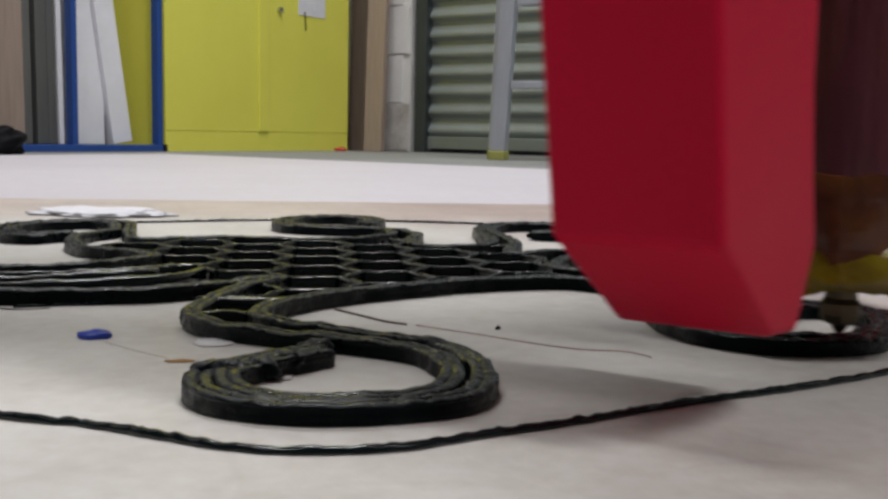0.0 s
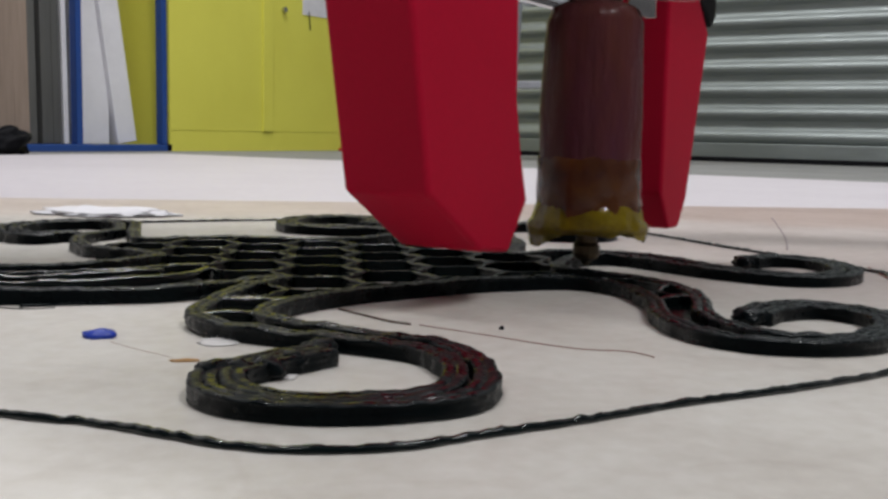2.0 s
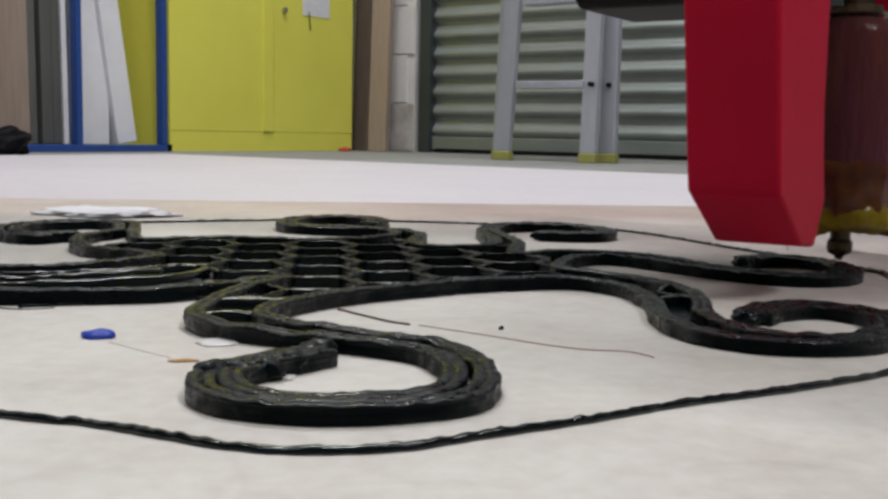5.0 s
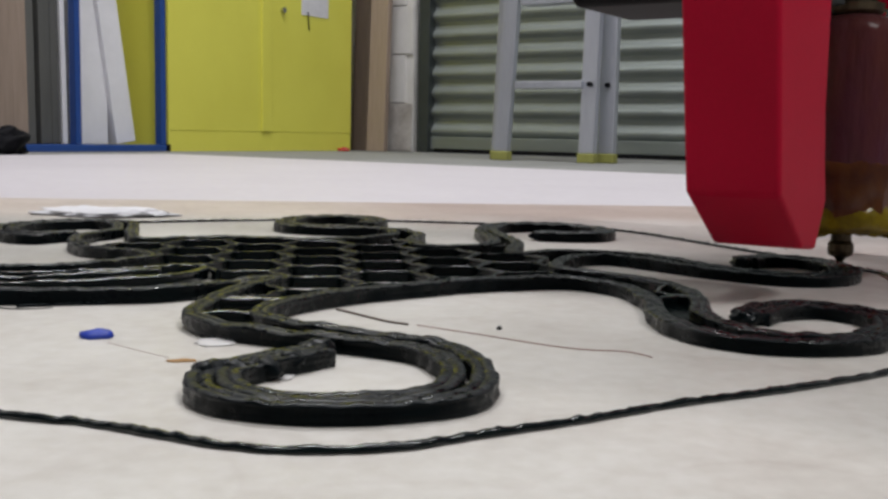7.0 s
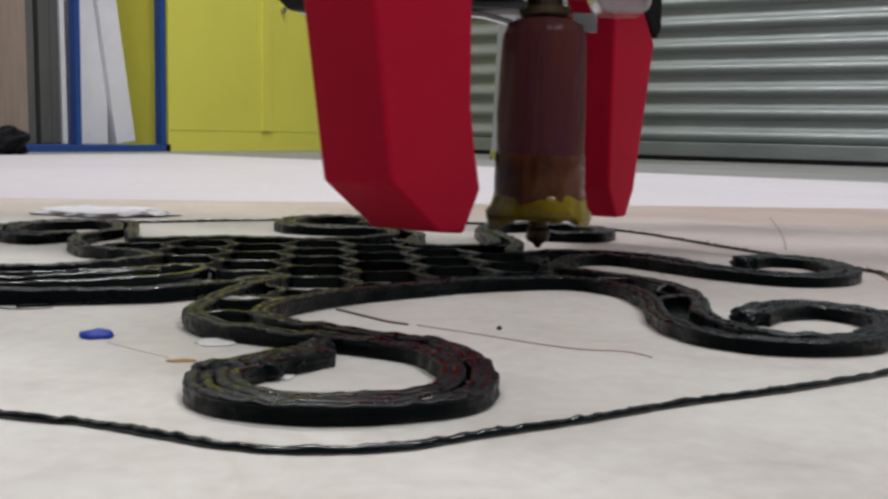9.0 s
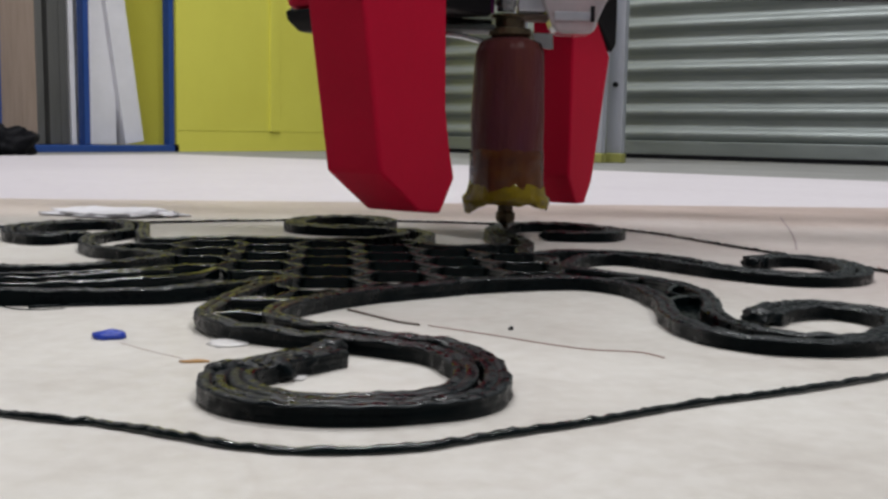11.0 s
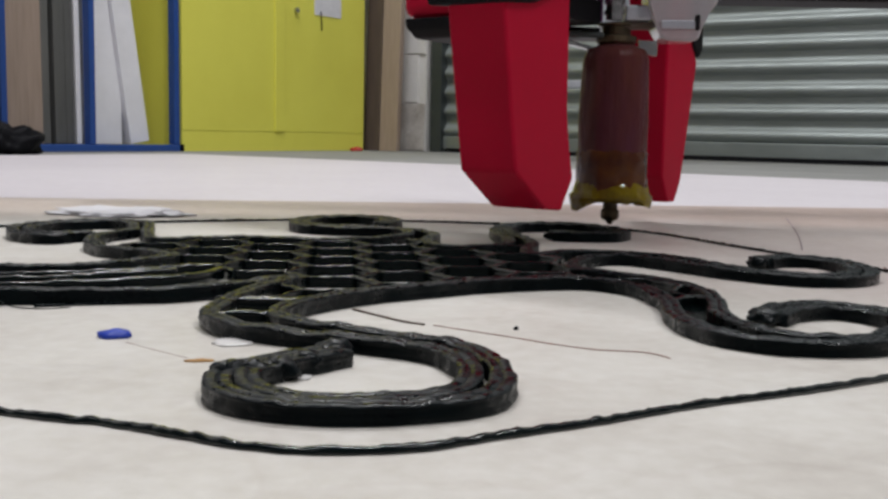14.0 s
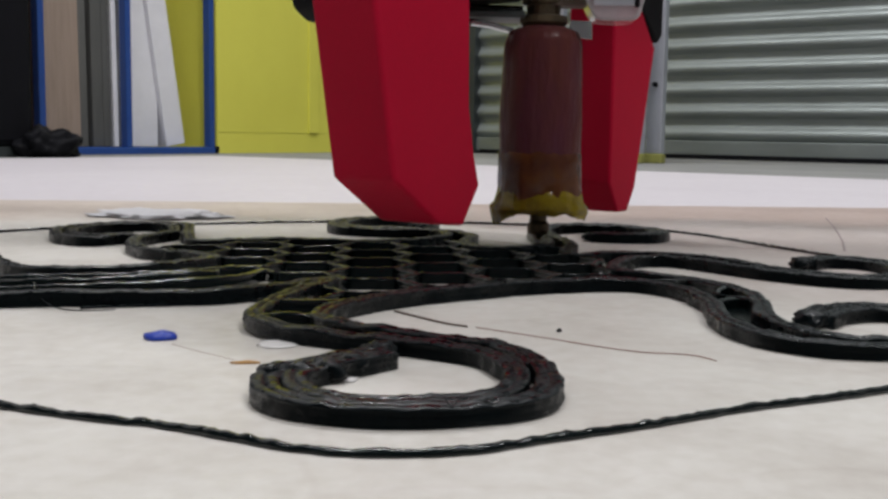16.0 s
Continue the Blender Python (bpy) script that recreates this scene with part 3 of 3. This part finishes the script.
def skirt():
    pts = [(-0.296, 0.3359), (-0.198, 0.2924), (-0.114, 0.2618), (-0.090, 0.2559), (-0.065, 0.2450), (-0.050, 0.2386), (-0.032, 0.2361), (-0.010, 0.2401), (0.010, 0.2519),
           (0.033, 0.2648), (0.067, 0.2865), (0.106, 0.3073), (0.145, 0.3320), (0.200, 0.3720), (0.236, 0.4300), (0.248, 0.5200), (0.250, 0.5750), (0.244, 0.6060), (0.197, 0.7110), (0.136, 0.8310),
           (0.031, 0.8640), (-0.050, 0.8720), (-0.139, 0.8610), (-0.242, 0.8150), (-0.331, 0.7590), (-0.370, 0.6900), (-0.385, 0.5600), (-0.370, 0.4200), (-0.296, 0.3359)]
    path = smooth_path(pts, 0.0016)

    def outline(i, p):
        w = 0.0015 * (1 + 0.30 * noise.noise(p * 160) + 0.15 * noise.noise(p * 420))
        h = 0.0019 * (1 + 0.35 * noise.noise(p * 210 + Vector((4, 0, 0))) + 0.2 * noise.noise(p * 500))
        return [(w * math.cos(a), max(0.0, h * (0.45 + 0.62 * math.sin(a)))) for a in [2 * math.pi * k / 10 for k in range(10)]]
    ob = obj("skirt_line", sweep(path, outline), M_GLOSS, True)
    tagged(ob, "thin black extruded bead running round the print", "print skirt")


skirt()


# ---- the moving print head ----
def print_head():
    head = thing("print_head", pose(0.2166, 0.5624, 0.0072, 0, 0, TURN), "large pellet print head with red ducts and taped barrel", "print head")
    # barrel, tape and nozzle
    part("barrel", lathe([(0.020, 0.020), (0.0255, 0.022), (0.0262, 0.05), (0.0264, 0.08), (0.0256, 0.105), (0.0245, 0.126), (0.0222, 0.133), (0.016, 0.136), (0.012, 0.137)], 64, 0.05), M_BARREL, head,
         "brown heater barrel wrapped in clear tape", True)
    def film(rings, ragged, seed, flap=0.0):
        bm = bmesh.new()
        n, rows = 72, []
        for k, (z, r) in enumerate(rings):
            last = k == len(rings) - 1
            ring = []
            for i in range(n):
                ang = 2 * math.pi * i / n
                c = Vector((math.cos(ang), math.sin(ang), 0))
                side = c.x * 0.834 + c.y * 0.552
                hang = flap * (abs(side) ** 4 - 0.25) if last else 0
                rr = r + (0.0022 * side ** 4 if flap and k > 2 else 0) + 0.0012 * noise.noise(c * 5 + Vector((seed, 0, z * 150))) + (0.0035 * noise.noise(c * 2.2 + Vector((0, seed, 3))) if last or k == len(rings) - 2 else 0)
                ring.append(bm.verts.new((c * rr) + Vector((0, 0, z - hang + (ragged * (noise.noise(c * 2.0 + Vector((seed, 8, 0))) + 0.2 * noise.noise(c * 7)) if last else 0.006 * noise.noise(c * 1.6 + Vector((seed, 2, 0))) if k == 0 else 0)))))
            rows.append(ring)
        for a, b in zip(rows, rows[1:]):
            for i in range(n):
                bm.faces.new((a[i], b[i], b[(i + 1) % n], a[(i + 1) % n]))
        bmesh.ops.solidify(bm, geom=bm.faces[:], thickness=0.0005)
        return bm
    part("film_band", film([(0.060, 0.0250), (0.056, 0.0266), (0.049, 0.0270), (0.042, 0.0272), (0.033, 0.0274), (0.024, 0.0270)], 0.001, 4.0), M_FILM, head, "brown film tape band", True)
    part("film_tape", film([(0.035, 0.0262), (0.029, 0.0281), (0.025, 0.0290), (0.022, 0.0299), (0.019, 0.0296), (0.0165, 0.0275)], 0.0060, 1.0, 0.0075), M_TAPE, head, "crumpled amber film tape", True)
    part("nozzle", lathe([(0.0015, 0.0), (0.0030, 0.0025), (0.0062, 0.0040), (0.0072, 0.0065), (0.0070, 0.0105), (0.0056, 0.0125), (0.0056, 0.024)], 14), M_BRASS, head, "sooty brass nozzle")
    part("heater_block", lathe([(0.0130, 0.0185), (0.021, 0.020), (0.0225, 0.027)], 24, 0.08), M_BRASS, head)
    # front duct: outline in (y, z)
    front = [(-0.1645, 0.0437), (-0.1245, 0.0182), (-0.1005, 0.0160), (-0.0845, 0.0388), (-0.0945, 0.057), (-0.0998, 0.083), (-0.1004, 0.30), (-0.212, 0.30)]
    part("duct", extrude_profile(front, -0.0315, 0.0110, 0.0022), M_RED, head, "red printed air duct")
    rear = [(0.1626, 0.135), (0.136, 0.030), (0.1242, 0.0123), (0.108, 0.0123), (0.094, 0.034), (0.094, 0.30), (0.134, 0.30), (0.134, 0.160)]
    part("duct", extrude_profile(rear, -0.034, 0.003, 0.002), M_RED, head, "red printed air duct")
    # carriage above
    sh1 = part("fan_shroud", extrude_profile([(-0.198, 0.1465), (-0.150, 0.1510), (-0.125, 0.1590), (-0.125, 0.24), (-0.198, 0.24)], -0.038, 0.0155, 0.003), M_BLACK, head, "black fan bracket")
    part("bolt", rod((0.002, -0.204, 0.160), (0.002, -0.197, 0.160), 0.006, 8), M_STEEL, sh1, "steel bolt")
    part("fan_shroud", extrude_profile([(0.1345, 0.1635), (0.166, 0.1385), (0.174, 0.146), (0.174, 0.23), (0.1345, 0.23)], -0.040, 0.0035, 0.002), M_BLACK, head, "black fan bracket")
    part("side_fan", box(-0.137, -0.040, -0.090, -0.010, 0.1540, 0.25, 0.008), M_RED, head, "red fan housing")
    part("side_bracket", extrude_profile([(-0.080, 0.139), (-0.005, 0.139), (-0.005, 0.1535), (-0.095, 0.1535), (-0.092, 0.146)], -0.132, -0.036, 0.003), M_BLACK, head, "black side bracket")
    part("motor_block", box(-0.045, 0.000, -0.079, -0.022, 0.1685, 0.225, 0.003), M_PURPLE, head, "purple anodised block")
    part("heat_sink", box(-0.045, -0.002, -0.079, -0.022, 0.1500, 0.168, 0.002), M_BLACK, head)

    def turned(bm):
        """Parts bolted on at an angle to the ducts: their y axis runs across the head."""
        bmesh.ops.transform(bm, matrix=pose(0, 0, 0, 0, 0, -56.5), verts=bm.verts)
        return bm
    part("neck", lathe([(0.0135, 0.137), (0.0155, 0.139), (0.0155, 0.143), (0.011, 0.144), (0.011, 0.150), (0.014, 0.151), (0.014, 0.153)], 20, 0.05), M_BRASS, head, "sooty barrel neck")
    part("tie_rod", turned(rod((0.004, -0.050, 0.1485), (0.004, -0.013, 0.1475), 0.0018, 8)), M_STEEL, head, "thin steel rod")
    part("mount_plate", turned(box(-0.022, 0.016, -0.048, -0.0115, 0.1410, 0.1450, 0.001)), M_DARK, head, "dark steel mounting plate")
    part("bent_arm", turned(extrude_profile([(-0.046, 0.1405), (-0.034, 0.1395), (-0.019, 0.1355), (-0.017, 0.1325), (-0.021, 0.1330), (-0.035, 0.1365), (-0.046, 0.1375)], -0.006, 0.004, 0.0005)), M_STEEL, head,
         "bent bright steel arm")
    col = part("collar", turned(rod((0.010, -0.0035, 0.1545), (0.010, -0.0035, 0.215), 0.0065, 16)), M_STEEL, head, "steel collar")
    part("ring", turned(rod((0.010, -0.0035, 0.158), (0.010, -0.0035, 0.1615), 0.0078, 16)), M_STEEL, col)
    part("ring", turned(rod((0.010, -0.0035, 0.166), (0.010, -0.0035, 0.172), 0.0078, 16)), M_STEEL, col)
    part("edge_plate", turned(box(0.004, 0.006, -0.0155, -0.0115, 0.1535, 0.22, 0.0005)), M_PURPLE, head, "purple anodised edge plate")
    part("clamp_block", turned(box(-0.008, 0.012, 0.0045, 0.0245, 0.1545, 0.1660, 0.0015)), M_ALU, head, "grey aluminium clamp")
    part("clamp_strip", turned(box(-0.008, 0.010, 0.0030, 0.0265, 0.1490, 0.1535, 0.001)), M_WOODD, head, "brown strip under the clamp")
    cc = part("clear_cover", turned(extrude_profile([(0.0275, 0.1465), (0.0315, 0.1405), (0.0360, 0.1390), (0.0540, 0.1390), (0.0580, 0.1405), (0.0600, 0.1450), (0.0615, 0.1570), (0.0700, 0.1650),
                                                     (0.0740, 0.1760), (0.0740, 0.22), (0.0180, 0.22), (0.0200, 0.1660)], -0.012, 0.020, 0.0022)), M_CLEAR, head, "milky clear plastic cover")
    part("window", turned(box(0.0203, 0.0212, 0.0300, 0.0560, 0.1480, 0.1540, 0.0004)), M_ALU, cc, "grey inset")
    part("clip", turned(box(0.0203, 0.0225, 0.0550, 0.0580, 0.1470, 0.1580, 0.0006)), M_BLACK, cc)
    part("tab", turned(extrude_profile([(0.0165, 0.1410), (0.0310, 0.1405), (0.0315, 0.1290), (0.0270, 0.1290), (0.0175, 0.1325)], 0.000, 0.0015, 0.0003)), M_STEEL, head, "bent steel tab")
    part("carriage", box(-0.09, 0.06, -0.19, 0.17, 0.226, 0.36, 0.006), M_BLACK, head)
    return head


HEAD = print_head()

# ---- small things on the bed ----
def scrap(name, x, y, material, label, size=(0.010, 0.005, 0.003), rz=0.0, cat="scrap", seed=1.0):
    bm = bmesh.new()
    bmesh.ops.create_icosphere(bm, subdivisions=2, radius=1)
    if cat == "paper":
        bmesh.ops.subdivide_edges(bm, edges=bm.edges[:], cuts=2, use_grid_fill=True)
    for v in bm.verts:
        k = 1 + 0.35 * noise.noise(v.co * 1.6 + Vector((seed, seed, 0))) + (0.35 * noise.noise(v.co * 5) if cat == "paper" else 0)
        v.co = Vector((v.co.x * size[0] * k, v.co.y * size[1] * k, max(0, (v.co.z + 0.3) * size[2] * k)))
    ob = obj(name, bm, material, True)
    ob.matrix_world = pose(x, y, 0.0, 0, 0, rz)
    tagged(ob, label, cat)


scrap("blue_scrap", -0.1235, 0.366, M_BLUEP, "small blue plastic scrap lying on the build sheet", (0.0062, 0.0045, 0.0024), 10)
scrap("amber_scrap", -0.084, 0.330, M_AMBER, "thin amber plastic sliver on the build sheet", (0.005, 0.0012, 0.0008), 10)
scrap("torn_paper", -0.292, 0.895, M_PAPER, "torn white paper lying on the build sheet", (0.056, 0.044, 0.0042), -8, "paper", 3.0)
scrap("speck", 0.022, 0.397, M_BLACK, "tiny black plastic crumb on the build sheet", (0.0012, 0.0008, 0.0012), 40)


scrap("film_scrap", -0.080, 0.362, M_FLAP, "milky film scrap lying beside the print", (0.0075, 0.0085, 0.0007), 20, "film scrap", 4.0)
scrap("film_scrap", -0.049, 0.313, M_FLAP, "milky film scrap lying inside the printed scroll", (0.0040, 0.0060, 0.0007), 30, "film scrap", 6.0)


def base_layer():
    """First printed layer that closes the hollow of the foremost arm."""
    bm = bmesh.new()
    left = smooth_path([(0.090, 0.470), (0.0905, 0.446), (0.0880, 0.412), (0.0915, 0.388)], 0.006)
    right = smooth_path([(0.112, 0.475), (0.110, 0.446), (0.104, 0.414), (0.108, 0.390)], 0.006)
    n = min(len(left), len(right))
    rows = [[bm.verts.new((*(a * 1.013).lerp(b * 1.013, k / 4).to_2d(), 0.0016 + 0.0005 * noise.noise(Vector((a.y * 300, k, 0))))) for k in range(5)] for a, b in zip(left[:n], right[:n])]
    for a, b in zip(rows, rows[1:]):
        for k in range(4):
            bm.faces.new((a[k], a[k + 1], b[k + 1], b[k]))
    bmesh.ops.solidify(bm, geom=bm.faces[:], thickness=0.0012)
    part("base_layer", bm, M_GLOSS, ornament, "glossy bottom layer in the hollow arm", True)


base_layer()


def strand(name, pts, r, material, label, lift=0.0):
    path = smooth_path(pts, 0.003)
    ob = obj(name, sweep(path, lambda i, p: [(r * math.cos(2 * math.pi * k / 6), r * 0.8 + lift + r * math.sin(2 * math.pi * k / 6)) for k in range(6)]), material, True)
    tagged(ob, label, "plastic strand")


strand("plastic_strand", [(-0.0449, 0.4339), (-0.0324, 0.4194), (-0.0219, 0.4075), (-0.0127, 0.4016)], 0.0005, M_LINE, "thin dark plastic strand on the build sheet")
strand("plastic_strand", [(-0.010, 0.402), (0.003, 0.393), (0.0185, 0.3822), (0.0294, 0.3735), (0.0399, 0.3664), (0.0502, 0.3615), (0.0640, 0.3595), (0.0700, 0.3540), (0.0728, 0.3490)], 0.00022, M_RUST, "fine reddish plastic strand on the build sheet")
strand("plastic_strand", [(-0.208, 0.452, 0.0065), (-0.197, 0.430, 0.0055), (-0.186, 0.421, 0.0010), (-0.172, 0.4195, 0.0), (-0.160, 0.425, 0.0)], 0.00028, M_PLASTIC, "fine black plastic string hanging off the print")
strand("plastic_strand", [(-0.117, 0.358), (-0.102, 0.345), (-0.089, 0.335)], 0.00008, M_RUST, "hair-fine plastic strand on the build sheet")
strand("plastic_strand", [(-0.176, 0.4235), (-0.160, 0.430), (-0.146, 0.434), (-0.130, 0.440), (-0.116, 0.448), (-0.104, 0.452)], 0.0007, M_PLASTIC, "wavy loose bead beside the print")

strand("plastic_strand", [(0.315, 1.005), (0.283, 0.879), (0.256, 0.780), (0.235, 0.712)], 0.0006, M_HAIR, "fine greyish hair lying on the build sheet")
strand("plastic_strand", [(0.254, 0.621), (0.246, 0.578), (0.243, 0.558)], 0.0004, M_RUST, "fine reddish plastic strand on the build sheet")


def gantry():
    ob = thing("gantry_beam", pose(0, 0.70, 0.193), "black gantry beam behind the print head", "gantry")
    part("beam", box(0.20, 0.80, 0.0, 0.05, 0.0, 0.06, 0.003), M_BLACK, ob)
    part("beam", box(-0.40, 0.199, 0.0, 0.05, 0.012, 0.07, 0.003), M_BLACK, ob)
    part("bolt", box(-0.227, -0.215, -0.004, 0.008, -0.006, 0.0125, 0.002), M_BLACK, ob)
    part("bolt", box(-0.194, -0.179, -0.004, 0.008, -0.006, 0.0125, 0.002), M_BLACK, ob)
    part("hook", box(0.372, 0.384, -0.004, 0.010, -0.008, 0.002, 0.002), M_BLACK, ob)
    return ob


GANTRY = gantry()


def bag():
    bm = bmesh.new()
    bmesh.ops.create_icosphere(bm, subdivisions=4, radius=1)
    for v in bm.verts:
        k = 1 + 0.35 * noise.noise(v.co * 2.2) + 0.12 * noise.noise(v.co * 7)
        v.co = Vector((v.co.x * 0.09 * k, v.co.y * 0.085 * k, max(0.0, (v.co.z + 0.55) * 0.052 * k)))
    ob = obj("black_bag", bm, M_BLACK, True)
    ob.matrix_world = place(-2.72, 1.775, FLOOR)
    tagged(ob, "crumpled black plastic bag on the floor by the rack", "bag")
    mach = thing("machine", place(-2.75, 1.55, FLOOR), "dark machine standing beside the rack", "machine")
    part("body", box(-0.30, 0.0, -0.40, 0.205, 0.03, 1.5, 0.02), M_BLACK, mach)
    part("panel", box(0.001, 0.008, -0.30, 0.06, 0.30, 0.42, 0.003), M_DARK, mach)
    part("base", box(-0.29, -0.01, -0.39, 0.19, 0.0, 0.03, 0.004), M_DARK, mach)


bag()
for s_, w_, rz_ in ((-2.86, 3.52, 20), (-2.20, 3.70, 60)):
    scrap("red_scrap", 0, 0, M_REDS, "small red scrap on the concrete floor", (0.03, 0.015, 0.014), rz_)
    bpy.context.scene.collection.objects[-1].matrix_world = place(s_, w_, FLOOR, 0, 0, rz_)


# ---- motion ----
HEAD_ROWS = [
    (0.0, 0.1422, 0.3675),
    (0.5, 0.1053, 0.3905),
    (1.0, 0.1111, 0.4490),
    (1.5, 0.1119, 0.5026),
    (2.0, 0.0742, 0.5475),
    (2.5, 0.0640, 0.5799),
    (3.0, 0.1060, 0.6142),
    (3.5, 0.1470, 0.5686),
    (4.0, 0.1929, 0.5440),
    (4.4, 0.2228, 0.5465),
    (4.9, 0.2280, 0.5870),
    (5.4, 0.2035, 0.6195),
    (5.9, 0.1770, 0.6215),
    (6.2, 0.1815, 0.6205),
    (6.5, 0.2006, 0.6194),
    (7.0, 0.2242, 0.5858),
    (7.5, 0.1864, 0.5507),
    (8.0, 0.1463, 0.5870),
    (8.5, 0.1125, 0.6258),
    (9.0, 0.0568, 0.6305),
    (9.5, 0.0404, 0.6329),
    (10.0, 0.0448, 0.6738),
    (10.5, 0.0380, 0.7179),
    (11.0, 0.0374, 0.7629),
    (11.3, 0.0489, 0.7955),
    (11.5, 0.0618, 0.8102),
    (12.0, 0.1116, 0.8032),
    (12.5, 0.1054, 0.7603),
    (13.0, 0.0728, 0.7645),
    (13.5, 0.1200, 0.7642),
    (14.0, 0.1168, 0.8078),
    (14.5, 0.0703, 0.8372),
    (15.0, 0.0316, 0.7990),
    (15.5, 0.0289, 0.7432),
    (16.0, 0.0263, 0.6804),
]


def motions():
    walk(HEAD, [(t, pose(x, y, 0.0072, 0, 0, TURN)) for t, x, y in HEAD_ROWS])
    walk(GANTRY, [(t, pose(0, y + 0.10, 0.193)) for t, x, y in HEAD_ROWS])


motions()
